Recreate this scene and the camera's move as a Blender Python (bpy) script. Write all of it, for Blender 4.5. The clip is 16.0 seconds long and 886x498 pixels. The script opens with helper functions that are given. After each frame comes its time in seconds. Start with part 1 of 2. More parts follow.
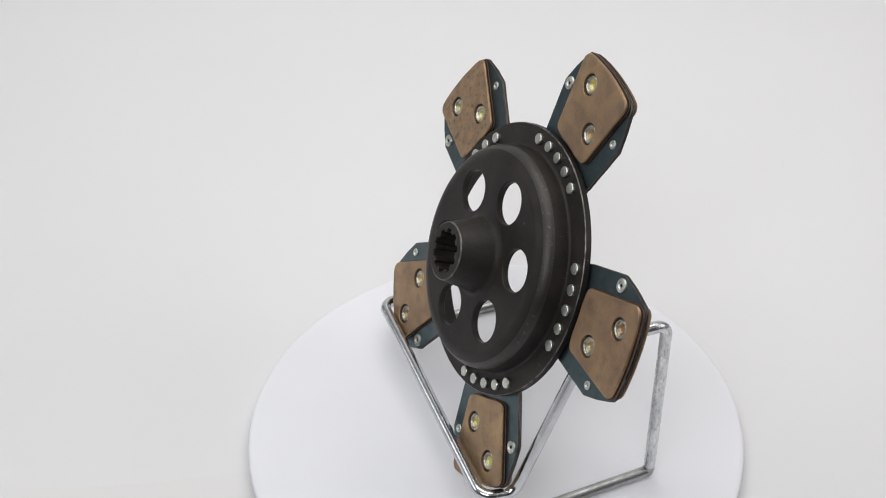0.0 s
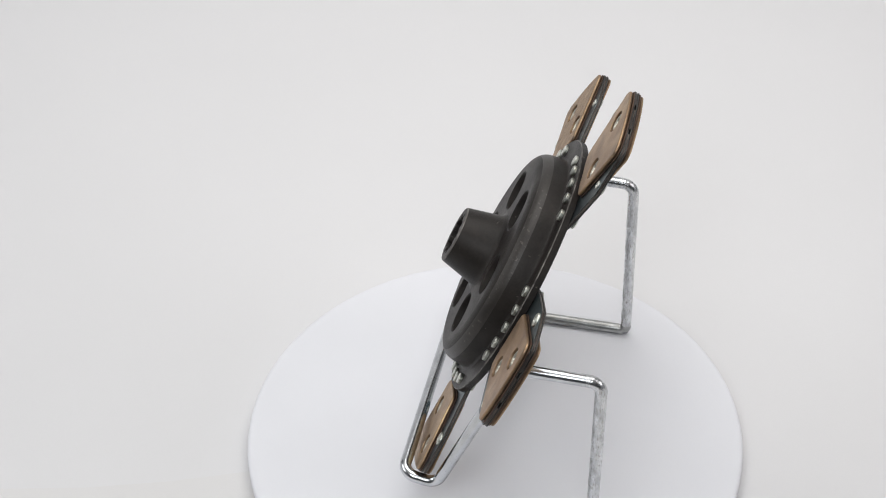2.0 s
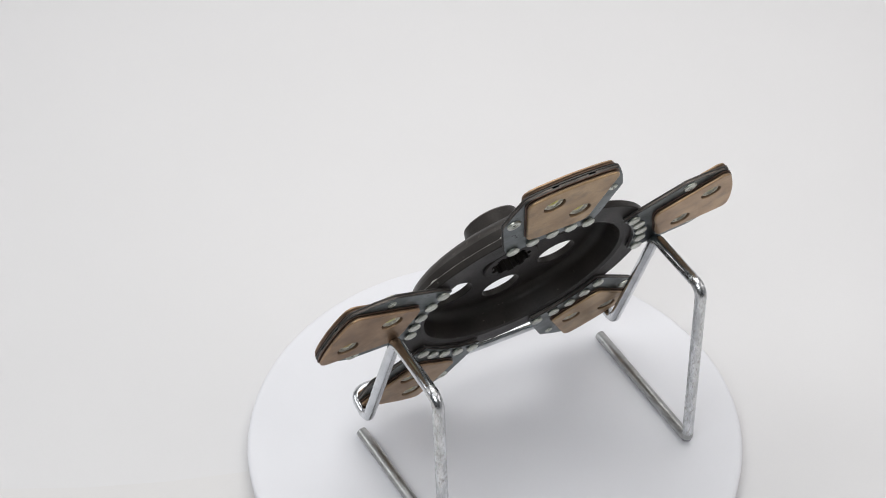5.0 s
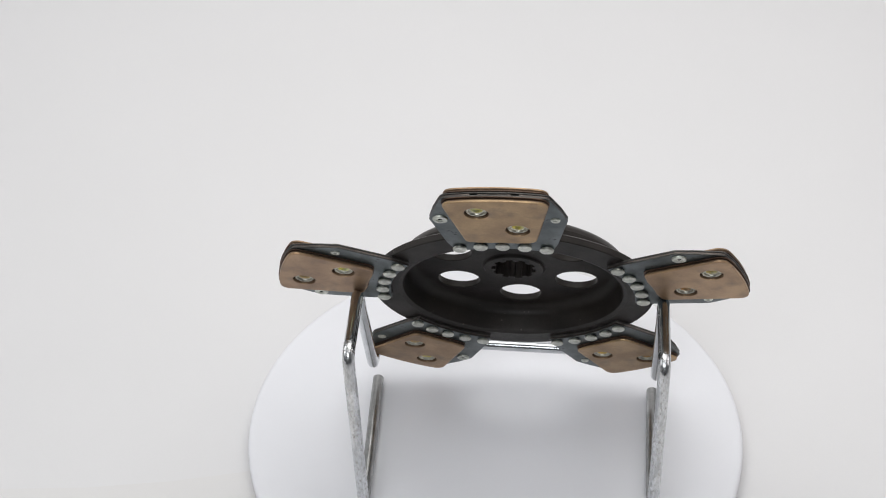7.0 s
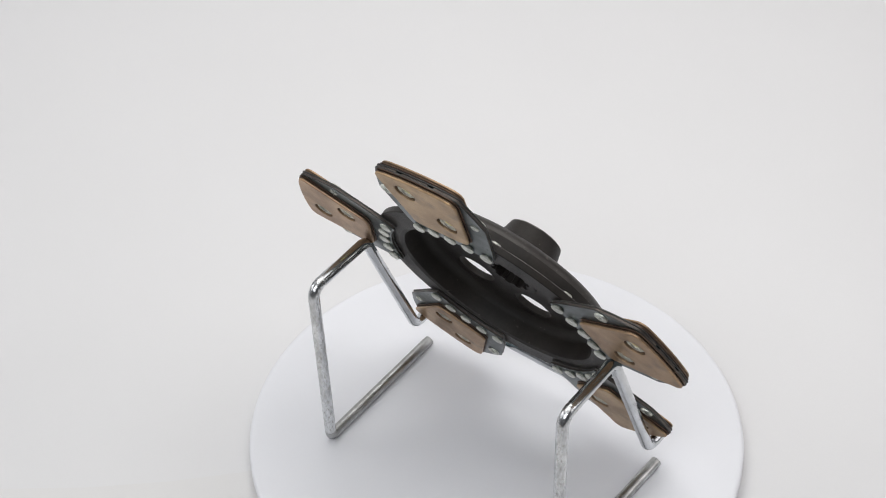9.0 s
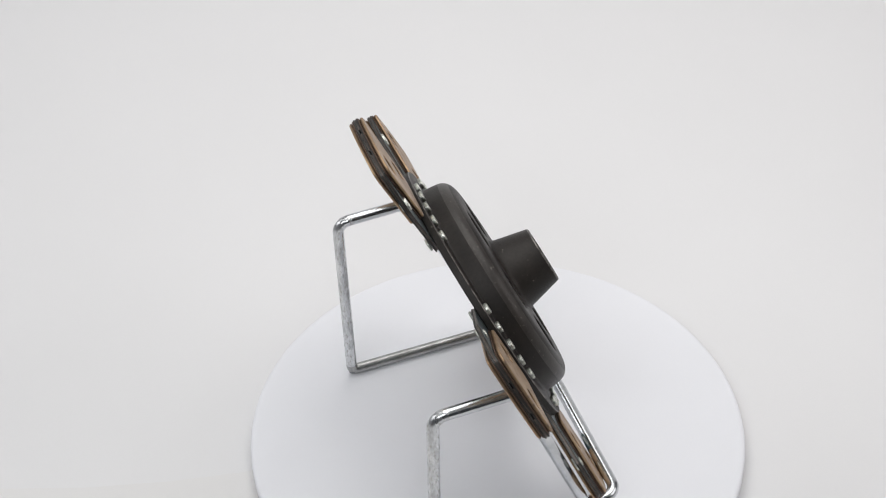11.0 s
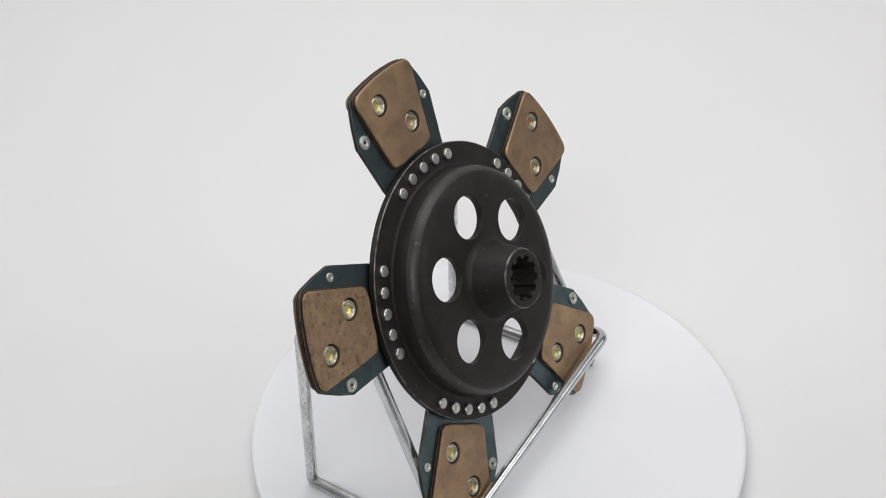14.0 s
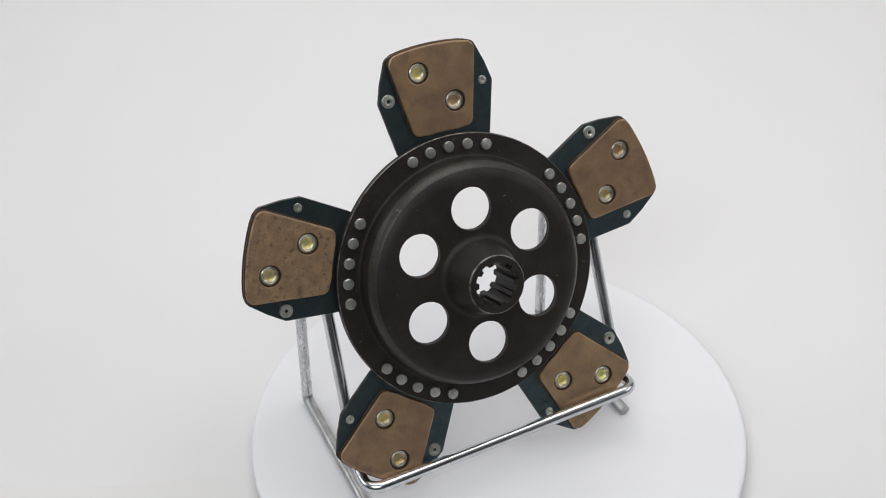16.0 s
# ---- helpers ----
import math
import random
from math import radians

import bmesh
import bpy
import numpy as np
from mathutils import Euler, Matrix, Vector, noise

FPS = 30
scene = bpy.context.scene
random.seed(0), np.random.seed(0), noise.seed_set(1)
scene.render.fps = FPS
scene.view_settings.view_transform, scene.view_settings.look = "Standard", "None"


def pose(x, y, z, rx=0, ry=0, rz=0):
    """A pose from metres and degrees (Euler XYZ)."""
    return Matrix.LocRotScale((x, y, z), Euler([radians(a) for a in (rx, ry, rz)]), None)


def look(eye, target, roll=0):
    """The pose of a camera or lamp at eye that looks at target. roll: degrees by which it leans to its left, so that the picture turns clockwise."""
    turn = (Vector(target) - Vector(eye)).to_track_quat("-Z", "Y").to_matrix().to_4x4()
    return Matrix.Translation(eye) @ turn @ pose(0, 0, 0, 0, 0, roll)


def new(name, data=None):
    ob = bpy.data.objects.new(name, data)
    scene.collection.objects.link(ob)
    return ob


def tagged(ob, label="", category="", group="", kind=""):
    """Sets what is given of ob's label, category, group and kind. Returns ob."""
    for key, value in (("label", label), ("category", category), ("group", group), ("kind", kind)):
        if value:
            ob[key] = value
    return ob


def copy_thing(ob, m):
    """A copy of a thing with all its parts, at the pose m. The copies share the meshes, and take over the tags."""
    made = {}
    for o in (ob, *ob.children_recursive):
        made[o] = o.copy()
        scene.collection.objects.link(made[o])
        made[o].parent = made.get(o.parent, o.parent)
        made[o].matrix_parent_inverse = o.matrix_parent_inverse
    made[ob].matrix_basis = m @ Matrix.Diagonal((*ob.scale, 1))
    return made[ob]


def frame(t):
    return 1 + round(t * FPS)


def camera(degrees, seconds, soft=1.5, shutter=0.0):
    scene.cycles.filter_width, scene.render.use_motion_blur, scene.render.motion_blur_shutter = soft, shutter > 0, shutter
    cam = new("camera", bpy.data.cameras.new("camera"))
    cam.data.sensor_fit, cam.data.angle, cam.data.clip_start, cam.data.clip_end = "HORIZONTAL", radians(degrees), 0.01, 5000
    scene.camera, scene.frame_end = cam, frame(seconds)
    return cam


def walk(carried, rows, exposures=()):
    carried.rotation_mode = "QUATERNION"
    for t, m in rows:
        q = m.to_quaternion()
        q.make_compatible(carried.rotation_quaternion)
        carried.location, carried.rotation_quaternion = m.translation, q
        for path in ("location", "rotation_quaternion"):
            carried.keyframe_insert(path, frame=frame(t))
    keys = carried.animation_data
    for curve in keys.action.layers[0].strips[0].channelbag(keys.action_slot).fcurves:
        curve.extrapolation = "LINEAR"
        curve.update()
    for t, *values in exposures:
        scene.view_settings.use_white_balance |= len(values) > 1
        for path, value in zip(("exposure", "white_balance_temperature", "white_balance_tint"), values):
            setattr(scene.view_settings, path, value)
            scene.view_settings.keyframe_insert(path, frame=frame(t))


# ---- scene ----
cam = camera(34.112, 16.0, soft=1.05)
EYE = Vector((0.0, -0.7586, 0.8303))
VIEW = Vector((-0.03535, 0.7576, -0.6518))
CAMERA_POSE = look(EYE, EYE + VIEW, -1.6)
walk(cam, [(0.0, CAMERA_POSE), (16.0, CAMERA_POSE)])

TURN_START, TURN_RATE = 292.296, -16.5203   # degrees, degrees a second
PAPER_Z = -0.020                            # the paper sheet lies this far below the turntable's top

# ---- world and light ----
world = bpy.data.worlds.new("studio_world")
scene.world = world
world.use_nodes = True
world.node_tree.nodes["Background"].inputs["Color"].default_value = (0.55, 0.62, 0.75, 1)
world.node_tree.nodes["Background"].inputs["Strength"].default_value = 0.05
scene.view_settings.exposure = 0.0


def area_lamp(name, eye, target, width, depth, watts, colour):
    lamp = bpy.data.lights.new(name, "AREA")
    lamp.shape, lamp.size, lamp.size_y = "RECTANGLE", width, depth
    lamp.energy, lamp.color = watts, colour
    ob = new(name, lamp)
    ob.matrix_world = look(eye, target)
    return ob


area_lamp("overhead_softbox", (0.06, 0.28, 1.18), (0.05, 0.26, 0.0), 1.15, 0.95, 8.5, (1.0, 0.99, 0.975))
area_lamp("right_softbox", (2.3, 0.0, 1.35), (0.0, 0.15, 0.0), 1.8, 1.6, 14.6, (1.0, 0.958, 0.958))
area_lamp("left_softbox", (-2.3, 0.25, 1.30), (0.0, 0.10, 0.0), 1.8, 1.4, 15.4, (0.98, 0.985, 1.0))
# unseen fill, added on the camera side to lift the shadows on the platter
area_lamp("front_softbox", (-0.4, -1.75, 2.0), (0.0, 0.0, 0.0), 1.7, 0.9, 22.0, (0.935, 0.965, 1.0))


# ---- materials ----
def material(name, colour, rough, metal=0.0, grain=200.0, grain_amount=0.12, blotch=12.0, blotch_amount=0.15,
             bump=0.1, bump_scale=600.0, rough_var=0.1, second=None, object_var=0.0, coat=0.0, spec=0.5, stretch=None,
             specks=None, speck_scale=300.0, speck_cut=0.7, hue_var=0.0, own=False, speck_soft=0.05):
    m = bpy.data.materials.new(name)
    m.use_nodes = True
    n, l = m.node_tree.nodes, m.node_tree.links
    b = n["Principled BSDF"]
    b.inputs["Metallic"].default_value = metal
    b.inputs["Specular IOR Level"].default_value = spec
    b.inputs["Coat Weight"].default_value = coat
    tc = n.new("ShaderNodeTexCoord")
    shift = n.new("ShaderNodeObjectInfo")
    place = n.new("ShaderNodeVectorMath")       # each object gets its own stretch of the pattern
    place.operation = "MULTIPLY_ADD"
    l.new(shift.outputs["Random"], place.inputs[0])
    place.inputs[1].default_value = (3.1, 2.3, 1.7) if own else (0, 0, 0)
    l.new(tc.outputs["Object"], place.inputs[2])

    def tex(scale, detail):
        t = n.new("ShaderNodeTexNoise")
        t.inputs["Scale"].default_value, t.inputs["Detail"].default_value = scale, detail
        if stretch:
            mp = n.new("ShaderNodeMapping")
            mp.inputs["Scale"].default_value = stretch
            l.new(place.outputs["Vector"], mp.inputs["Vector"])
            l.new(mp.outputs["Vector"], t.inputs["Vector"])
        else:
            l.new(place.outputs["Vector"], t.inputs["Vector"])
        return t

    def math_node(op, a, c):
        q = n.new("ShaderNodeMath")
        q.operation = op
        for i, v in enumerate((a, c)):
            if isinstance(v, (int, float)):
                q.inputs[i].default_value = v
            else:
                l.new(v, q.inputs[i])
        return q.outputs[0]

    big, fine = tex(blotch, 4), tex(grain, 3)
    ramp = n.new("ShaderNodeMapRange")
    ramp.inputs["From Min"].default_value, ramp.inputs["From Max"].default_value = 0.35, 0.65
    l.new(big.outputs["Fac"], ramp.inputs["Value"])
    mix = n.new("ShaderNodeMix")
    mix.data_type = "RGBA"
    other = second or tuple(c * (1 - blotch_amount) for c in colour)
    mix.inputs["A"].default_value, mix.inputs["B"].default_value = (*colour, 1), (*other, 1)
    l.new(ramp.outputs["Result"], mix.inputs["Factor"])
    value = math_node("ADD", 1 - grain_amount, math_node("MULTIPLY", fine.outputs["Fac"], 2 * grain_amount))
    if object_var:
        info = n.new("ShaderNodeObjectInfo")
        value = math_node("MULTIPLY", value, math_node("ADD", 1 - object_var, math_node("MULTIPLY", info.outputs["Random"], 2 * object_var)))
    hsv = n.new("ShaderNodeHueSaturation")
    shade = mix.outputs["Result"]
    if specks:
        cut = n.new("ShaderNodeMapRange")
        cut.inputs["From Min"].default_value, cut.inputs["From Max"].default_value = speck_cut, speck_cut + speck_soft
        l.new(tex(speck_scale, 5).outputs["Fac"], cut.inputs["Value"])
        dots = n.new("ShaderNodeMix")
        dots.data_type = "RGBA"
        dots.inputs["B"].default_value = (*specks, 1)
        l.new(cut.outputs["Result"], dots.inputs["Factor"])
        l.new(shade, dots.inputs["A"])
        shade = dots.outputs["Result"]
    l.new(shade, hsv.inputs["Color"])
    if hue_var:
        tint = n.new("ShaderNodeObjectInfo")
        l.new(math_node("ADD", 0.5 - hue_var, math_node("MULTIPLY", tint.outputs["Random"], 2 * hue_var)), hsv.inputs["Hue"])
    l.new(value, hsv.inputs["Value"])
    l.new(hsv.outputs["Color"], b.inputs["Base Color"])
    l.new(math_node("ADD", rough - rough_var / 2, math_node("MULTIPLY", big.outputs["Fac"], rough_var)), b.inputs["Roughness"])
    if bump:
        rel = n.new("ShaderNodeBump")
        rel.inputs["Strength"].default_value, rel.inputs["Distance"].default_value = bump, 0.0004
        l.new(tex(bump_scale, 2).outputs["Fac"], rel.inputs["Height"])
        l.new(rel.outputs["Normal"], b.inputs["Normal"])
    return m


PAPER = material("white_paper", (0.750, 0.743, 0.745), 0.9, grain=900, grain_amount=0.015, blotch=2.5, blotch_amount=0.02, bump=0.05)
SHEET = material("warm_white_paper", (0.745, 0.733, 0.725), 0.9, grain=900, grain_amount=0.015, blotch=4, blotch_amount=0.02, bump=0.05)
PLATTER = material("white_platter", (0.800, 0.803, 0.832), 0.55, grain=500, grain_amount=0.01, blotch=9, blotch_amount=0.02, bump=0.03, spec=0.3)
# bluish, so that the bounce of the unseen walls cools the shade
WALL = material("blue_grey_bounce_wall", (0.44, 0.455, 0.48), 0.9, grain=60, grain_amount=0.05, blotch=1.5, blotch_amount=0.1)
# dark so that this unseen wall keeps reflections off the disc's front
DARK_WALL = material("dim_camera_side_wall", (0.13, 0.135, 0.14), 0.9, grain=60, grain_amount=0.05, blotch=1.5, blotch_amount=0.1)
CEIL = material("bounce_ceiling", (0.70, 0.70, 0.69), 0.9, grain=60, grain_amount=0.05, blotch=1.5, blotch_amount=0.05)
FLOOR = material("concrete_floor", (0.22, 0.21, 0.20), 0.8, grain=40, grain_amount=0.1, blotch=1.5, blotch_amount=0.2)
TABLE = material("table_laminate", (0.5, 0.5, 0.49), 0.6, grain=60, grain_amount=0.05, blotch=3, blotch_amount=0.05)
BLACK_STEEL = material("phosphated_steel", (0.0240, 0.0201, 0.0175), 0.47, metal=0.1, grain=520, grain_amount=0.30, blotch=38,
                       second=(0.0150, 0.0127, 0.0113), bump=0.3, bump_scale=1500, rough_var=0.26, spec=0.23,
                       specks=(0.10, 0.088, 0.075), speck_scale=300, speck_cut=0.705)
EDGE = material("sheared_steel_edge", (0.105, 0.100, 0.093), 0.45, metal=0.8, grain=700, grain_amount=0.3, blotch=90,
                second=(0.055, 0.052, 0.049), bump=0.2, own=True)
OXIDE = material("oxidised_steel", (0.175, 0.148, 0.130), 0.45, metal=0.8, grain=700, grain_amount=0.3, blotch=90,
                 second=(0.095, 0.080, 0.072), bump=0.2)
GREY_STEEL = material("grey_spring_steel", (0.150, 0.168, 0.172), 0.36, metal=1.0, grain=500, grain_amount=0.16, blotch=55,
                      second=(0.085, 0.098, 0.10), bump=0.14, bump_scale=900, rough_var=0.2, object_var=0.15,
                      specks=(0.05, 0.055, 0.055), speck_scale=260, speck_cut=0.66)
WORN_STEEL = material("worn_steel_edge", (0.21, 0.195, 0.18), 0.4, metal=0.7, grain=900, grain_amount=0.5, blotch=160,
                      second=(0.04, 0.036, 0.033), bump=0.2)
RUBBED_STEEL = material("rubbed_steel", (0.0240, 0.0201, 0.0175), 0.42, metal=0.2, grain=700, grain_amount=0.35, blotch=60,
                        second=(0.034, 0.029, 0.025), bump=0.25, specks=(0.11, 0.096, 0.083), speck_scale=380, speck_cut=0.62, speck_soft=0.14)
BRONZE = material("sintered_bronze", (0.435, 0.292, 0.165), 0.42, metal=0.82, grain=600, grain_amount=0.13, blotch=42,
                  second=(0.295, 0.196, 0.122), bump=0.16, bump_scale=1500, rough_var=0.26, object_var=0.08, hue_var=0.006,
                  specks=(0.235, 0.165, 0.112), speck_scale=80, speck_cut=0.50, speck_soft=0.25, own=True)
BRONZE_STAINED = material("stained_sintered_bronze", (0.385, 0.26, 0.15), 0.48, metal=0.75, grain=1100, grain_amount=0.32, blotch=110,
                          second=(0.27, 0.18, 0.11), bump=0.4, bump_scale=1600, rough_var=0.2,
                          specks=(0.17, 0.12, 0.085), speck_scale=210, speck_cut=0.56, speck_soft=0.12, own=True)
PAD_EDGE = material("bronze_pad_edge", (0.25, 0.170, 0.105), 0.55, metal=0.65, grain=900, grain_amount=0.3, blotch=90,
                    second=(0.150, 0.098, 0.064), bump=0.25, bump_scale=1800, own=True)
COPPER = material("coppered_backing", (0.135, 0.082, 0.055), 0.5, metal=0.6, grain=800, grain_amount=0.25, blotch=90,
                  second=(0.070, 0.046, 0.034), bump=0.1, own=True)
BLUE_STEEL = material("blued_spring_steel", (0.105, 0.140, 0.150), 0.36, metal=1.0, grain=500, grain_amount=0.14, blotch=60,
                      second=(0.078, 0.106, 0.115), bump=0.14, bump_scale=900, rough_var=0.18, object_var=0.08,
                      specks=(0.05, 0.06, 0.065), speck_scale=260, speck_cut=0.68)
ZINC = material("zinc_plated_steel", (0.66, 0.665, 0.605), 0.38, metal=1.0, grain=900, grain_amount=0.25, blotch=240,
                second=(0.46, 0.475, 0.425), bump=0.25, bump_scale=1300, object_var=0.12, own=True)
RIVET_LIP = material("dull_plated_rivet", (0.60, 0.575, 0.49), 0.34, metal=1.0, grain=900, grain_amount=0.25, blotch=260,
                     second=(0.38, 0.365, 0.31), bump=0.3, bump_scale=1300, object_var=0.15, own=True)
YELLOW_ZINC = material("yellow_passivated_zinc", (0.64, 0.46, 0.13), 0.42, metal=0.75, grain=900, grain_amount=0.2, blotch=260,
                       second=(0.46, 0.43, 0.28), bump=0.2, object_var=0.35, hue_var=0.045, own=True)
CHROME = material("chromed_wire", (0.66, 0.675, 0.69), 0.21, metal=1.0, grain=300, grain_amount=0.08, blotch=60,
                  second=(0.52, 0.535, 0.55), bump=0.14, bump_scale=420, rough_var=0.16)
WORN_CHROME = material("scuffed_chromed_wire", (0.74, 0.75, 0.76), 0.27, metal=1.0, grain=650, grain_amount=0.30, blotch=190,
                       second=(0.52, 0.53, 0.54), bump=0.75, bump_scale=520, rough_var=0.3, stretch=(1, 1, 0.35),
                       specks=(0.40, 0.39, 0.37), speck_scale=800, speck_cut=0.54, speck_soft=0.15)
DULL_WIRE = material("dull_galvanised_wire", (0.47, 0.475, 0.47), 0.36, metal=1.0, grain=350, grain_amount=0.2, blotch=90,
                     second=(0.36, 0.36, 0.35), bump=0.3, bump_scale=420, rough_var=0.2)
WELD = material("weld_metal", (0.30, 0.30, 0.31), 0.4, metal=0.9, grain=700, grain_amount=0.4, blotch=300, bump=0.4)
SOCKET = material("dark_socket", (0.03, 0.03, 0.03), 0.6, metal=0.3)


# ---- shape helpers ----
def part(name, bm, mat, parent=None, label="", pose_m=None, smooth=35):
    """Links a bmesh as one mesh object, smooth but for edges sharper than that many degrees."""
    bmesh.ops.recalc_face_normals(bm, faces=bm.faces)
    for f in bm.faces:
        f.smooth = True
    for e in bm.edges:
        e.smooth = len(e.link_faces) == 2 and e.calc_face_angle(0) < radians(smooth)
    me = bpy.data.meshes.new(name)
    bm.to_mesh(me)
    bm.free()
    for m in mat if isinstance(mat, (list, tuple)) else (mat,):
        me.materials.append(m)
    return hang(name, me, parent, label, pose_m)


def hang(name, me, parent=None, label="", pose_m=None):
    ob = new(name, me)
    ob.parent = parent
    if pose_m is not None:
        ob.matrix_basis = pose_m
    if label:
        ob["label"] = label
    return ob


def circle(r, n, cx=0.0, cy=0.0):
    return [(cx + r * math.cos(2 * math.pi * i / n), cy + r * math.sin(2 * math.pi * i / n)) for i in range(n)]


def rounded(corners, steps=6):
    """A closed outline with rounded corners: (x, y, radius) counterclockwise."""
    out = []
    k = len(corners)
    for i in range(k):
        p, a, b = (Vector(corners[j % k][:2]) for j in (i, i - 1, i + 1))
        r = corners[i][2]
        u, v = (a - p).normalized(), (b - p).normalized()
        half = u.angle(v) / 2
        if r <= 0 or half > 1.55:
            out.append(tuple(p))
            continue
        d = r / math.tan(half)
        c = p + (u + v).normalized() * (r / math.sin(half))
        s, e = p + u * d - c, p + v * d - c
        for j in range(steps + 1):
            q = s.lerp(e, j / steps).normalized() * r + c
            out.append(tuple(q))
    return out


def grown(loop, d):
    """The closed outline moved outwards by d (counterclockwise)."""
    out, k = [], len(loop)
    for i in range(k):
        a, p, b = (Vector(loop[j % k]) for j in (i - 1, i, i + 1))
        t1, t2 = (p - a).normalized(), (b - p).normalized()
        n = Vector((t1.y, -t1.x)) + Vector((t2.y, -t2.x))
        n = n.normalized() / max(0.5, math.sqrt(max(0.0, (1 + t1.dot(t2)) / 2)))
        out.append(tuple(p + n * d))
    return out


def slab(outline, holes, z0, z1, bevel, bm=None, hole_bevel=None, side=0, rim=None, soft=False):
    """A flat piece between z0 and z1 with holes through it and bevelled rims on both sides."""
    bm = bm or bmesh.new()
    hb = bevel if hole_bevel is None else hole_bevel
    tops, bottoms = [], []
    for loop, sign, bev in [(outline, -1, bevel)] + [(h, 1, hb) for h in holes]:
        inset = grown(loop, sign * bev) if bev else loop
        rings = [(inset, z1), (loop, z1 - bev), (loop, z0 + bev), (inset, z0)] if bev else [(loop, z1), (loop, z0)]
        if soft:
            rings[:1] = [(grown(loop, sign * (bev + 0.0004)), z1), (inset, z1), (grown(loop, sign * bev * 0.3), z1 - bev * 0.3)]
        vs = [[bm.verts.new((x, y, z)) for x, y in r] for r, z in rings]
        for k, (a, b) in enumerate(zip(vs, vs[1:])):
            for i in range(len(a)):
                j = (i + 1) % len(a)
                bm.faces.new((a[i], a[j], b[j], b[i])).material_index = rim if k < (3 if soft else 1) and rim is not None else side
        tops.append(vs[0]), bottoms.append(vs[-1])
    for group in (tops, bottoms):
        edges = [bm.edges.get((r[i], r[(i + 1) % len(r)])) for r in group for i in range(len(r))]
        bmesh.ops.triangle_fill(bm, use_beauty=True, use_dissolve=False, edges=edges)
    return bm


def turned(profile, n, bm=None, mats=None):
    """A body turned about z: profile of (radius, z); a radius of 0 closes it."""
    bm = bm or bmesh.new()
    rings = []
    for r, z in profile:
        if r == 0:
            rings.append([bm.verts.new((0, 0, z))] * n)
        else:
            rings.append([bm.verts.new((r * math.cos(2 * math.pi * i / n), r * math.sin(2 * math.pi * i / n), z)) for i in range(n)])
    for k, (a, b) in enumerate(zip(rings, rings[1:])):
        for i in range(n):
            j = (i + 1) % n
            q = list(dict.fromkeys((a[i], a[j], b[j], b[i])))
            if len(q) > 2:
                f = bm.faces.new(q)
                f.material_index = mats[k] if mats else 0
    return bm


def box(x0, x1, y0, y1, z0, z1, bm=None):
    bm = bm or bmesh.new()
    bmesh.ops.create_cube(bm, size=1, matrix=Matrix.Translation(((x0 + x1) / 2, (y0 + y1) / 2, (z0 + z1) / 2)) @ Matrix.Diagonal((x1 - x0, y1 - y0, z1 - z0, 1)))
    return bm


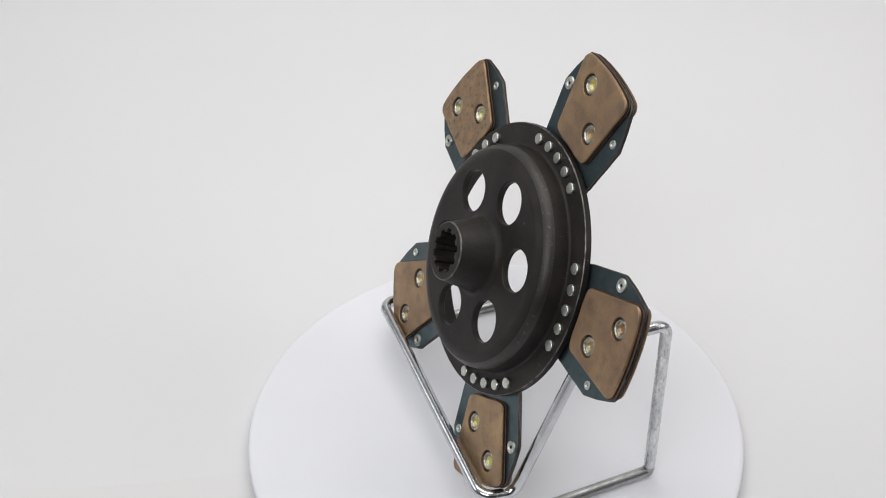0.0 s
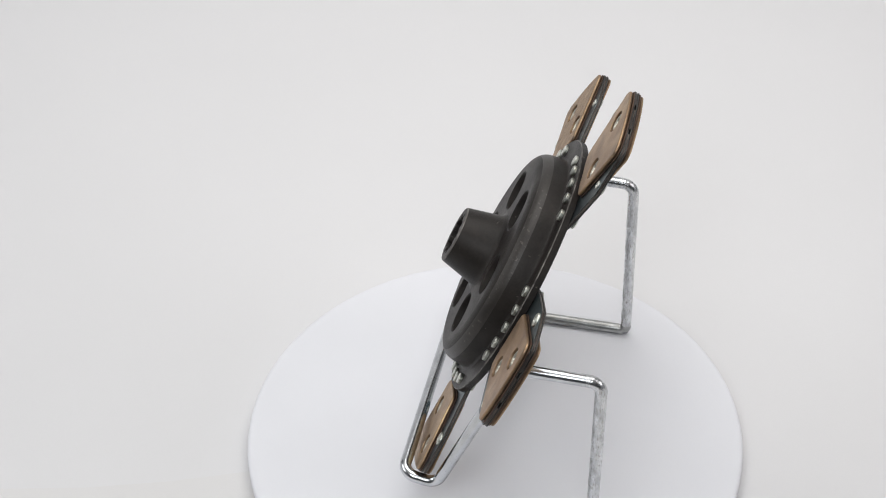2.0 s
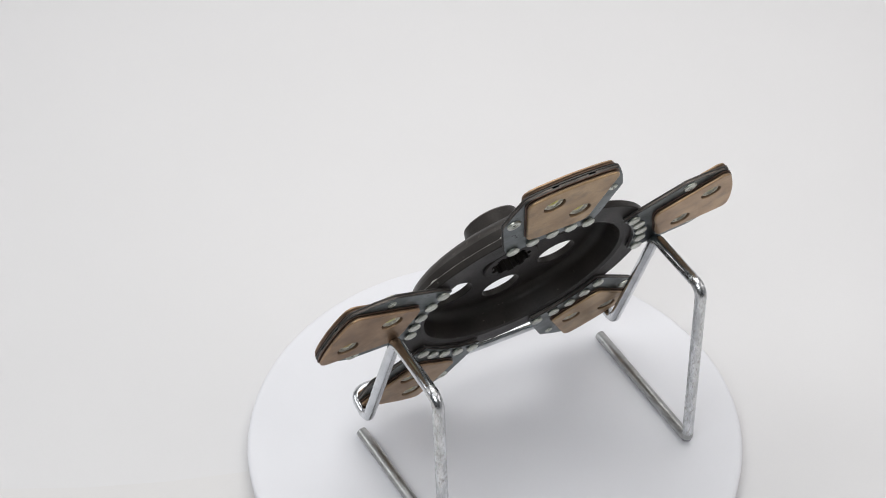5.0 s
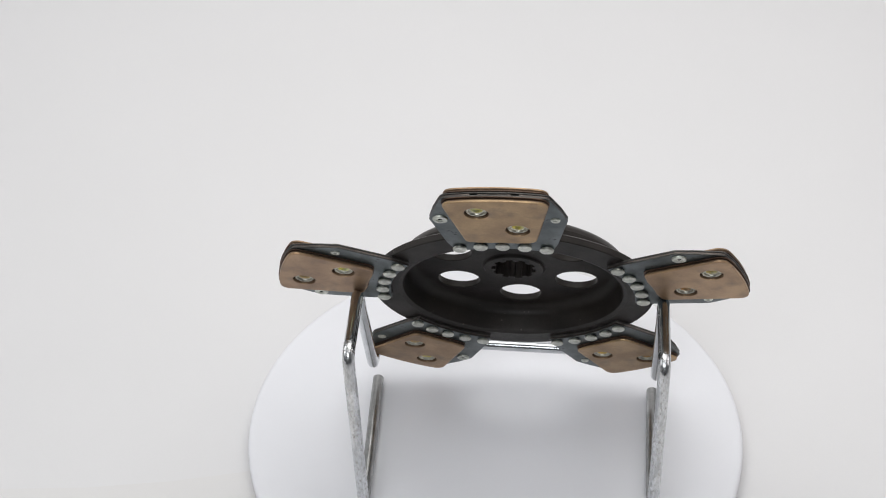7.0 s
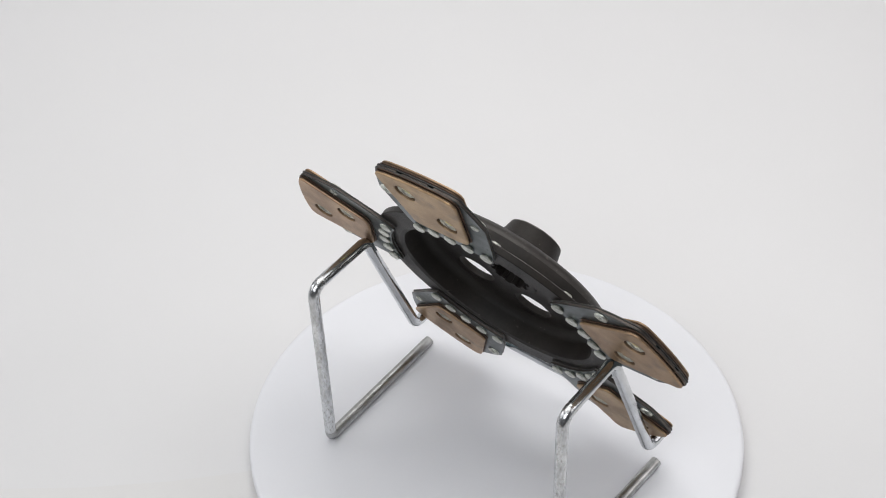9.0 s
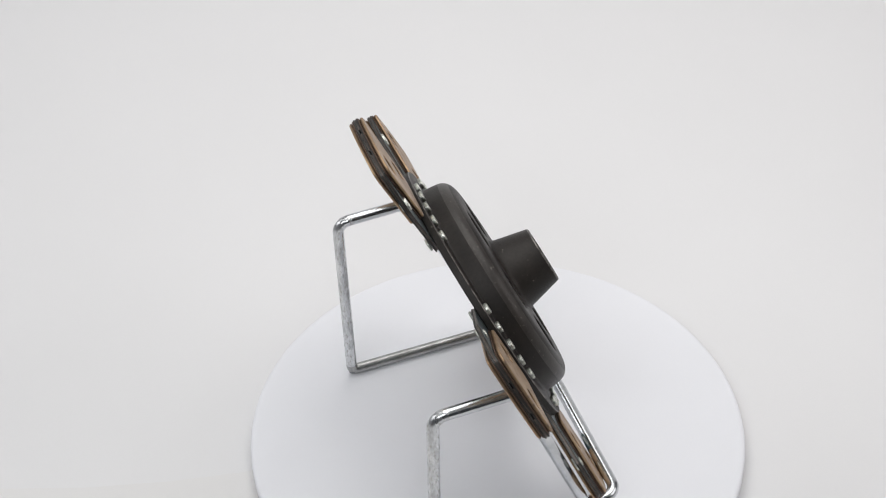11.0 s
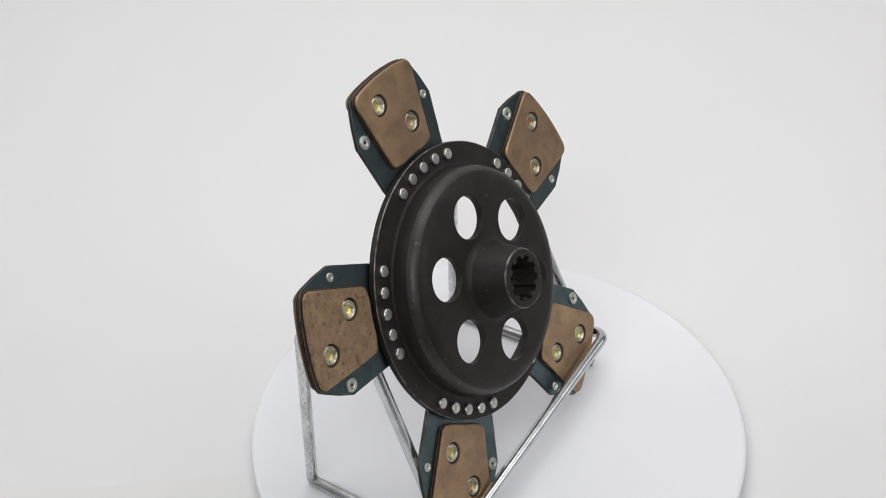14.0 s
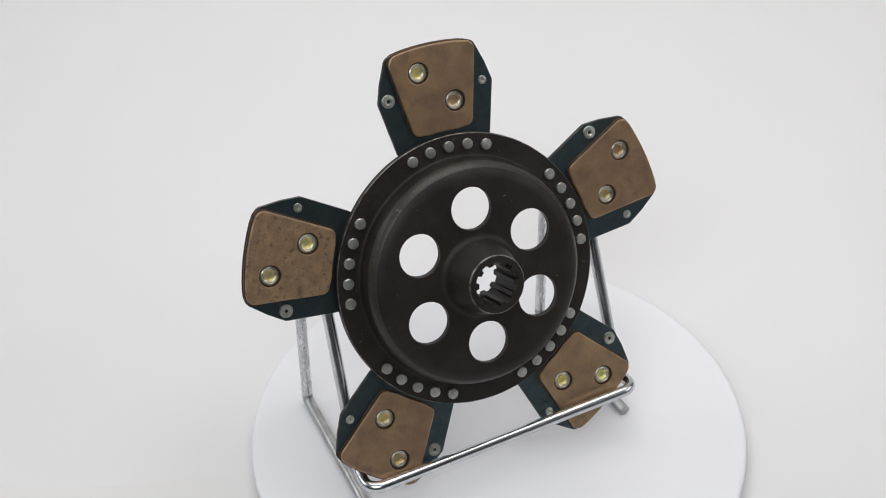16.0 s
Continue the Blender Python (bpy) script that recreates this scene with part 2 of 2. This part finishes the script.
# ---- the studio ----
def studio():
    def plain(name, bm, mat, label, category):
        return tagged(part(name, bm, mat), label, category, kind="structure")
    plain("floor", box(-2.6, 2.6, -2.6, 2.6, -0.95, -0.85), FLOOR, "grey concrete studio floor", "floor")
    # unseen walls and ceiling close the set; the pale ones bounce fill light
    plain("wall_north", box(-2.6, 2.6, 2.6, 2.7, -0.95, 2.3), WALL, "unseen grey wall added to bounce light", "wall")
    # added behind the camera only to darken what the metal reflects
    plain("wall_south", box(-2.6, 2.6, -2.7, -2.6, -0.95, 2.3), DARK_WALL, "unseen dark wall added to keep the camera side dim", "wall")
    plain("wall_east", box(2.6, 2.7, -2.7, 2.7, -0.95, 2.3), WALL, "unseen grey wall added to bounce light", "wall")
    plain("wall_west", box(-2.7, -2.6, -2.7, 2.7, -0.95, 2.3), WALL, "unseen grey wall added to bounce light", "wall")
    plain("ceiling", box(-2.7, 2.7, -2.7, 2.7, 2.3, 2.4), CEIL, "unseen white ceiling added to bounce light", "ceiling")

    table = tagged(new("work_table"), "plain light grey work table under the paper", "table")
    table.location = (0, 0.25, -0.85)
    part("tabletop", box(-1.25, 1.25, -0.95, 0.95, 0.79, 0.85 + PAPER_Z - 0.0006), TABLE, table)
    for x in (-1.15, 1.15):
        for y in (-0.85, 0.85):
            part("leg", box(x - 0.03, x + 0.03, y - 0.03, y + 0.03, 0, 0.79), TABLE, table)

    # seamless paper: flat on the table, then sweeping up behind
    line = [(-0.68, PAPER_Z)]
    line += [(-0.68 + 0.05 * i, PAPER_Z) for i in range(1, 28)]
    r, y0 = 0.42, 0.70
    line += [(y0 + r * math.sin(a), PAPER_Z + r * (1 - math.cos(a))) for a in np.linspace(0, math.pi / 2, 24)]
    line += [(y0 + r, PAPER_Z + r + 0.1 * i) for i in range(1, 12)]
    bm = bmesh.new()
    xs = np.linspace(-1.2, 1.2, 25)
    rows = [[bm.verts.new((x, y, z)) for x in xs] for y, z in line]
    for a, b in zip(rows, rows[1:]):
        for i in range(len(xs) - 1):
            bm.faces.new((a[i], a[i + 1], b[i + 1], b[i]))
    sweep = part("backdrop", bm, PAPER)
    sol = sweep.modifiers.new("thickness", "SOLIDIFY")
    sol.thickness, sol.offset = 0.0008, 0
    tagged(sweep, "seamless white paper sweep curving up behind the turntable", "backdrop", kind="structure")


    # a second sheet lies under the turntable, its curved edge lifted a little
    edge = [(-0.80, -0.0575), (-0.60, -0.057), (-0.47, -0.056), (-0.3765, -0.0542), (-0.3115, -0.0524), (-0.2475, -0.0456), (-0.1965, -0.0366), (-0.14, -0.022), (-0.05, -0.010)]
    bm = bmesh.new()
    rows = []
    for depth, lift in ((0.0, 0.0016), (0.012, 0.0011), (0.03, 0.0006), (0.07, 0.0004), (0.5, 0.0004)):
        rows.append([bm.verts.new((x, y - depth, PAPER_Z + 0.0005 + (lift if x < -0.16 else 0.0002))) for x, y in edge])
    for a, b in zip(rows, rows[1:]):
        for i in range(len(edge) - 1):
            bm.faces.new((a[i], a[i + 1], b[i + 1], b[i]))
    sheet = part("paper_sheet", bm, SHEET)
    sol = sheet.modifiers.new("thickness", "SOLIDIFY")
    sol.thickness, sol.offset = 0.0003, 0
    tagged(sheet, "loose white paper sheet lying partly under the turntable", "paper")


studio()


# ---- the turntable ----
def turntable():
    thing = tagged(new("turntable"), "round white motorised display turntable on white paper", "turntable")
    thing.location = (0.0015, 0, PAPER_Z + 0.0006)
    h = -PAPER_Z - 0.0006
    part("base", turned([(0, 0), (0.118, 0), (0.12, 0.002), (0.12, h - 0.013), (0.118, h - 0.0115), (0, h - 0.0115)], 96), PLATTER, thing)
    rr = 0.1900
    prof = [(0, -0.011), (rr - 0.002, -0.011), (rr - 0.0006, -0.0104), (rr, -0.009), (rr, -0.0035), (rr - 0.0006, -0.0014), (rr - 0.0018, -0.0003), (rr - 0.0036, 0), (rr - 0.006, 0), (0, 0)]
    platter = part("platter", turned(prof, 180), PLATTER, thing, "thin white round platter")
    platter.location = (0, 0, h)
    return thing, platter


# ---- the wire stand ----
WIRE = 0.0042


def wire_path():
    """The rod's corners from one foot to the other, each with the radius of its bend."""
    one = [(0.0942, -0.0385, WIRE, 0), (0.0896, 0.0876, WIRE, 0.0046), (0.0915, 0.0885, 0.1551, 0.009), (0.0924, 0.0302, 0.1583, 0.008),
           (0.0946, -0.0234, 0.0340, 0.010), (0.0945, -0.0480, 0.0392, 0.010)]
    other = [(-0.1219, -0.0388, WIRE, 0), (-0.1190, 0.0875, WIRE, 0.0046), (-0.1165, 0.0848, 0.1562, 0.009), (-0.1171, 0.0278, 0.1600, 0.008),
             (-0.1224, -0.0228, 0.0352, 0.010), (-0.1237, -0.0466, 0.0372, 0.010)]
    return one + other[::-1]


def tube(path, caps, n=20):
    """A round rod along a path; caps: whether its start and its end are closed by a small dome."""
    bm, rings, side = bmesh.new(), [], None
    for i, p in enumerate(path):
        t = (path[min(i + 1, len(path) - 1)] - path[max(i - 1, 0)]).normalized()
        if side is None:
            side = t.cross(Vector((0.3, 0.2, 1))).normalized()
        side = (side - t * side.dot(t)).normalized()
        up = t.cross(side)
        rings.append([bm.verts.new(p + WIRE * (math.cos(2 * math.pi * k / n) * side + math.sin(2 * math.pi * k / n) * up)) for k in range(n)])
    for a, b in zip(rings, rings[1:]):
        for k in range(n):
            bm.faces.new((a[k], a[(k + 1) % n], b[(k + 1) % n], b[k]))
    for closed, r, d in ((caps[0], rings[0], path[0] - path[1]), (caps[1], rings[-1], path[-1] - path[-2])):
        if closed:
            mid = sum((v.co for v in r), Vector()) / n + d.normalized() * 0.0007
            cap = [bm.verts.new(mid + (v.co - mid) * 0.8) for v in r]
            for k in range(n):
                bm.faces.new((r[k], r[(k + 1) % n], cap[(k + 1) % n], cap[k]))
            bm.faces.new(cap)
    return bm


def display_stand():
    stand = tagged(new("display_stand"), "bent chromed steel wire display stand on the turntable", "stand")
    pts = wire_path()
    runs, run = [], []          # one run for each straight stretch and the bend that ends it
    for i, (x, y, z, r) in enumerate(pts):
        p = Vector((x, y, z))
        if r == 0:
            run.append(p)
            continue
        a, b = Vector(pts[i - 1][:3]), Vector(pts[i + 1][:3])
        u, v = (a - p).normalized(), (b - p).normalized()
        half = u.angle(v) / 2
        c = p + (u + v).normalized() * (r / math.sin(half))
        s, e = p + u * (r / math.tan(half)) - c, p + v * (r / math.tan(half)) - c
        bend = [c + s.lerp(e, j / 10).normalized() * r for j in range(11)]
        if i < 6:
            runs.append(run + bend)
            run = [bend[-1] + (b - p).normalized() * 0.002]
            runs[-1].append(run[0])
        else:
            start = bend[0] + (a - p).normalized() * 0.002
            runs.append(run + [start])
            run = [start] + bend
    runs.append(run)
    names = ["foot_rail", "upright", "top_rail", "support_arm", "cradle", "front_bar", "cradle", "support_arm", "top_rail", "upright", "foot_rail"]
    for k, (name, path) in enumerate(zip(names, runs)):
        mat = {"upright": WORN_CHROME, "foot_rail": DULL_WIRE}.get(name, CHROME)
        part(name, tube(path, (k == 0, k == len(names) - 1)), mat, stand, smooth=50)
    for i in (1, -2):
        x, y, z, r = pts[i]
        bm = bmesh.new()
        bmesh.ops.create_icosphere(bm, subdivisions=2, radius=0.0042)
        for v in bm.verts:
            v.co *= 1 + 0.10 * noise.noise(v.co * 600)
            v.co.z *= 0.95
        part("weld_bead", bm, WELD, stand, "dull grey weld spot", Matrix.Translation((x, y - 0.0012, z + 0.0004)))
    return stand


# ---- the clutch disc ----
DISC_CENTRE = Vector((-0.0139, 0.0108, 0.1551))
DISC_TURN = Matrix(((0.9985, 0.0553, 0.0), (-0.0239, 0.4322, -0.9014), (-0.0498, 0.9001, 0.4329)))
FACE, FACE_BACK = 0.0190, 0.0138          # the dished face, front and back
HUB_TOP, HUB_BACK = 0.0466, 0.0116        # the splined hub, front and back end
FLANGE, FLANGE_BACK = -0.0015, -0.0068    # the riveted rim
SPRING_BACK = -0.0100                     # the paddles' rear side
PAD_FRONT, PAD_BACK = -0.0033, -0.0135
RIVET_R, RIVET_STEP = 0.090, 9.035


def hub_plate(disc):
    rim_in, rim_hub, n = 0.066, 0.031, 144
    bm = bmesh.new()
    holes = [circle(0.0150, 48, 0.0485 * math.cos(radians(a)), 0.0485 * math.sin(radians(a))) for a in range(-92, 268, 60)]
    # face with its six holes
    slab_loops = []
    for z, grow in ((FACE, 0.0006), (FACE_BACK, 0.0004)):
        loops = [circle(rim_in, n), circle(rim_hub, n)] + [grown(h, grow) for h in holes]
        vs = [[bm.verts.new((x, y, z)) for x, y in lp] for lp in loops]
        edges = [bm.edges.new((r[i], r[(i + 1) % len(r)])) for r in vs for i in range(len(r))]
        bmesh.ops.triangle_fill(bm, use_beauty=True, use_dissolve=False, edges=edges)
        slab_loops.append(vs)
    for h, a, b in zip(holes, slab_loops[0][2:], slab_loops[1][2:]):
        c = [bm.verts.new((x, y, FACE - 0.0006)) for x, y in h]
        d = [bm.verts.new((x, y, FACE_BACK + 0.0004)) for x, y in h]
        for p, q in ((a, c), (c, d), (d, b)):
            for i in range(len(h)):
                j = (i + 1) % len(h)
                bm.faces.new((p[i], p[j], q[j], q[i]))
    # shoulder, wall and flange
    prof = [(rim_in, FACE), (0.0682, FACE)]
    bend = [Vector(p) for p in ((0.0685, FACE), (0.0740, FACE - 0.0003), (0.0779, 0.0160), (0.0793, 0.0125))]
    for k in range(16):
        u = k / 15
        q = (1 - u) ** 3 * bend[0] + 3 * u * (1 - u) ** 2 * bend[1] + 3 * u * u * (1 - u) * bend[2] + u ** 3 * bend[3]
        prof.append((q.x, q.y))
    prof += [(0.0800, 0.0103), (0.0804, 0.0078), (0.0810, 0.0032)]
    prof += [(0.0833 - 0.0022 * math.cos(a), 0.0007 - 0.0022 * math.sin(a)) for a in np.linspace(0.1, 1.5, 8)]
    prof += [(0.0972, FLANGE), (0.0978, FLANGE - 0.0006), (0.0978, FLANGE_BACK + 0.0006), (0.0972, FLANGE_BACK), (0.0795, FLANGE_BACK)]
    prof += [(0.0765, FLANGE_BACK + 0.0012), (0.0757, FLANGE_BACK + 0.004), (0.0757, 0.006)]
    prof += [(0.0678 + 0.0079 * math.cos(a), 0.006 + 0.0078 * math.sin(a)) for a in np.linspace(0.15, 1.5, 8)]
    prof += [(rim_in, FACE_BACK)]
    worn = [0] * (len(prof) - 1)
    for i, (p, q) in enumerate(zip(prof, prof[1:])):
        if p[0] > 0.097 and q[0] > 0.097 and p[1] >= FLANGE - 0.0001:
            worn[i] = 1
        if 0.0755 < p[0] < 0.0797 and p[1] > 0.009:
            worn[i] = 2
    turned(prof, n, bm, worn)
    # hub body
    hub = [(rim_hub - 0.005 * math.sin(a), FACE + 0.005 - 0.005 * math.cos(a)) for a in np.linspace(0, radians(75), 9)]
    hub += [(0.0207, HUB_TOP - 0.0011), (0.0204, HUB_TOP - 0.0005), (0.0198, HUB_TOP - 0.0001), (0.0190, HUB_TOP)]
    turned(hub, n, bm, [0] * 9 + [1, 1, 0])
    back = [(rim_hub, FACE_BACK), (0.0225, FACE_BACK), (0.0215, FACE_BACK - 0.0004), (0.0211, HUB_BACK + 0.0005), (0.0205, HUB_BACK)]
    turned(back, n, bm)
    # splined bore
    bore, per = [], 24
    for i in range(10 * per):
        a, k = 2 * math.pi * i / (10 * per), i % per
        r = 0.0131 if 14 <= k < 23 else 0.0136 if k in (13, 23) else 0.0155
        bore.append((r * math.cos(a), r * math.sin(a)))
    top_o = [bm.verts.new((x, y, HUB_TOP)) for x, y in circle(0.0190, n)]
    bot_o = [bm.verts.new((x, y, HUB_BACK)) for x, y in circle(0.0205, n)]
    zs = (HUB_TOP, HUB_TOP - 0.0007, HUB_BACK + 0.0006, HUB_BACK)
    bores = []
    for z, grow in zip(zs, (0.0005, 0.0, 0.0, 0.0004)):
        bores.append([bm.verts.new((x * (1 + grow / 0.016), y * (1 + grow / 0.016), z)) for x, y in bore])
    for a, b in zip(bores, bores[1:]):
        for i in range(len(bore)):
            j = (i + 1) % len(bore)
            bm.faces.new((a[i], a[j], b[j], b[i]))
    for outer, inner in ((top_o, bores[0]), (bot_o, bores[-1])):
        edges = [bm.edges.get((r[i], r[(i + 1) % len(r)])) or bm.edges.new((r[i], r[(i + 1) % len(r)])) for r in (outer, inner) for i in range(len(r))]
        bmesh.ops.triangle_fill(bm, use_beauty=True, use_dissolve=False, edges=edges)
    bmesh.ops.remove_doubles(bm, verts=bm.verts, dist=0.00002)
    part("hub_plate", bm, (BLACK_STEEL, WORN_STEEL, RUBBED_STEEL), disc, "dark phosphated steel hub plate with six round holes and a splined hub", smooth=20)


def head_mesh(name, profile, mat, n=24, mats=None):
    bm = turned(profile, n, None, mats)
    bmesh.ops.recalc_face_normals(bm, faces=bm.faces)
    for f in bm.faces:
        f.smooth = True
    for e in bm.edges:
        e.smooth = len(e.link_faces) == 2 and e.calc_face_angle(0) < radians(35)
    me = bpy.data.meshes.new(name)
    bm.to_mesh(me)
    bm.free()
    for m in mat if isinstance(mat, (list, tuple)) else (mat,):
        me.materials.append(m)
    return me


def paddle_outline():
    inner = [(0.0845 * math.sin(radians(a)), 0.0845 * math.cos(radians(a)), 0) for a in np.linspace(-21, 21, 13)]
    outer = [(0.0352, 0.092, 0.004), (0.0428, 0.128, 0.003), (0.0391, 0.1413, 0.006), (0.0326, 0.1578, 0.006)]
    top = [(0.1635 * math.sin(radians(a)), 0.1635 * math.cos(radians(a)) - 0.0022, 0) for a in np.linspace(8, -8, 7)]
    return rounded(inner + outer + top + [(-x, y, r) for x, y, r in reversed(outer)])


def pad_outline():
    top = [(0.1613 * math.sin(radians(a)), 0.1613 * math.cos(radians(a)), 0) for a in np.linspace(8, -8, 9)]
    left = [(-0.0331, 0.1574, 0.0065), (-0.0222, 0.1012, 0.0055)]
    bottom = [(0.1003 * math.sin(radians(a)), 0.1003 * math.cos(radians(a)) + 0.0002, 0) for a in np.linspace(-6, 6, 5)]
    right = [(0.0222, 0.1012, 0.0055), (0.0331, 0.1574, 0.0065)]
    return rounded(top + left + bottom + right)


PAD_HOLES = ((-0.0119, 0.1437), (0.0117, 0.1199))


def paddle(disc):
    """One paddle, pointing along y: two spring plates with a pad riveted to either side."""
    plate = paddle_outline()
    mid = (FLANGE_BACK + SPRING_BACK) / 2
    front_bores = [circle(0.0045, 20, x, y) for x, y in PAD_HOLES]
    rear_bores = [circle(0.0045, 20, -x, y) for x, y in PAD_HOLES]
    thing = part("paddle", slab(plate, front_bores, mid + 0.0005, FLANGE_BACK - 0.00005, 0.0002, side=1), (BLUE_STEEL, EDGE), disc, "blued spring steel paddle plate")
    part("spring_plate", slab(plate, rear_bores, SPRING_BACK, mid - 0.0005, 0.0002, side=1), (GREY_STEEL, EDGE), thing, "greyer spring steel rear plate")
    # spacer between the plates, with two slots in its outer edge
    notch = []
    for x, y in grown(plate, -0.0006):
        notch.append((x, y))
    top = [i for i, (x, y) in enumerate(notch) if y > 0.1585 and abs(x) < 0.0225]
    a, b = min(top), max(top)
    def cut(cx):
        yt = 0.1635 * math.cos(math.asin(cx / 0.1635)) - 0.0028
        return [(cx + 0.0024, yt), (cx + 0.0024, yt - 0.009), (cx - 0.0024, yt - 0.009), (cx - 0.0024, yt)]
    core = notch[:a] + cut(0.0125) + cut(-0.0125) + notch[b + 1:]
    part("spacer_plate", slab(core, [], mid - 0.00046, mid + 0.00046, 0), OXIDE, thing)

    pad = pad_outline()
    for sign, name in ((1, "front"), (-1, "rear")):
        flip = Matrix.Identity(4) if sign > 0 else Matrix.Translation((0, 0, PAD_FRONT + PAD_BACK)) @ Matrix.Rotation(math.pi, 4, "Y")
        holes = [circle(0.0076, 32, x, y) for x, y in PAD_HOLES]
        back0, back1 = FLANGE_BACK, FLANGE_BACK + 0.0009
        if sign > 0:
            bm_pad = slab(pad, holes, back1, PAD_FRONT, 0.0011, hole_bevel=0.0004, side=1, rim=0, soft=True)
            bm_back = slab(grown(pad, 0.0007), [circle(0.0046, 24, x, y) for x, y in PAD_HOLES], back0 + 0.00005, back1 - 0.00005, 0.0002)
            p = part("friction_pad", bm_pad, (BRONZE, PAD_EDGE), thing, "brown sintered bronze friction pad with two rivet recesses")
            q = part("pad_backing", bm_back, COPPER, thing, "thin coppered steel backing plate")
            meshes = p.data, q.data
        else:
            hang("friction_pad", meshes[0], thing, "brown sintered bronze friction pad with two rivet recesses", flip)
            hang("pad_backing", meshes[1], thing, "thin coppered steel backing plate", flip)
        for i, (x, y) in enumerate(PAD_HOLES):
            m = flip @ Matrix.Translation((x, y, FLANGE_BACK + 0.0009)) @ Matrix.Rotation(random.uniform(0, 6), 4, "Z")
            hang("pad_rivet", TUBE_RIVET, thing, "hollow zinc-plated rivet with a yellowish bore", m)
        for mesh, x in ((BIG_SCREW, -0.0357), (SMALL_SCREW, 0.0352)):
            m = flip @ Matrix.Translation((x, 0.1290, FLANGE_BACK)) @ Matrix.Rotation(random.uniform(0, 6), 4, "Z")
            hang("plate_rivet", mesh, thing, "", m)
    return thing


TUBE_RIVET = head_mesh("pad_rivet", [(0.0066, 0), (0.0067, 0.0006), (0.0064, 0.0011), (0.0058, 0.0014), (0.0052, 0.0013), (0.0048, 0.0009), (0.0046, 0.0002),
                                     (0.0038, -0.0001), (0.0033, -0.0005), (0.0024, -0.0015), (0, -0.0019)],
                       (RIVET_LIP, YELLOW_ZINC), 32, [0, 0, 0, 0, 0, 0, 0, 1, 1, 1])
BIG_SCREW = head_mesh("plate_rivet", [(0.0048, -0.0004), (0.0048, 0.0006), (0.0044, 0.0012), (0.0024, 0.0014), (0.0020, 0.0008), (0.0012, 0.0007), (0.0009, -0.0003), (0, -0.0004)],
                      (ZINC, SOCKET), 28, [0, 0, 0, 0, 0, 1, 1])
SMALL_SCREW = head_mesh("plate_rivet", [(0.0031, -0.0004), (0.0031, 0.0004), (0.0028, 0.0008), (0.0015, 0.0009), (0.0010, 0.0002), (0.0004, 0.0001), (0, 0.0001)],
                        (ZINC, SOCKET), 24, [0, 0, 0, 0, 0, 1])
FRONT_RIVET = head_mesh("flange_rivet", [(0.0038, -0.0002), (0.0039, 0.0004), (0.0039, 0.0018), (0.0035, 0.0023), (0.0018, 0.00245), (0, 0.0025)], ZINC, 24)
BACK_RIVET = head_mesh("rear_rivet_head", [(0.0034, -0.0002), (0.0036, 0.0005), (0.0046, 0.0009), (0.0046, 0.0015), (0.0041, 0.0021), (0.0028, 0.0023), (0, 0.0024)], ZINC, 24)


def clutch_disc():
    disc = tagged(new("clutch_disc"), "five-paddle clutch disc with bronze pads leaning on a wire stand", "clutch disc")
    hub_plate(disc)
    first = paddle(disc)
    for i in range(1, 5):
        spoke = copy_thing(first, Matrix.Rotation(radians(-72 * i), 4, "Z"))
        if i == 4:      # the front pad of this paddle is stained
            worn = [o for o in spoke.children if o.name.startswith("friction_pad") and o.matrix_basis == Matrix.Identity(4)][0]
            worn.data = worn.data.copy()
            worn.data.materials[0] = BRONZE_STAINED
            worn["label"] = "brown bronze friction pad with dark speckled stains"
    # a short stamp that cannot be read, on the back of one paddle
    for i, (dx, dy, w) in enumerate(((0, 0, 0.0018), (0.0022, -0.0005, 0.0010), (0.0030, -0.0030, 0.0012), (0.0038, -0.0050, 0.0016))):
        part("stamped_mark", box(0.0335 - dx - w, 0.0335 - dx, 0.1105 + dy, 0.1113 + dy, SPRING_BACK - 0.00006, SPRING_BACK + 0.0002), SOCKET, first)
    for i in range(5):
        for k in range(-2, 3):
            a = radians(90 - 72 * i - k * RIVET_STEP)
            x, y = RIVET_R * math.cos(a), RIVET_R * math.sin(a)
            hang("flange_rivet", FRONT_RIVET, disc, "", Matrix.Translation((x, y, FLANGE)) @ Matrix.Rotation(random.uniform(0, 6), 4, "Z"))
            hang("rear_rivet_head", BACK_RIVET, disc, "", Matrix.Translation((x, y, SPRING_BACK)) @ Matrix.Rotation(math.pi, 4, "X"))
    return disc


turntable_thing, platter = turntable()
stand = display_stand()
disc = clutch_disc()


# ---- movement ----
def motions():
    times = [0.5 * i for i in range(33)]
    turn = [(t, Matrix.Rotation(radians(TURN_START + TURN_RATE * t), 4, "Z")) for t in times]
    disc_rest = Matrix.Translation(DISC_CENTRE) @ DISC_TURN.to_4x4()
    walk(disc, [(t, m @ disc_rest) for t, m in turn])
    walk(stand, turn)
    centre = Matrix.Translation((0.0012, -0.0012, -PAPER_Z - 0.0006))
    walk(platter, [(t, m @ centre) for t, m in turn])


motions()
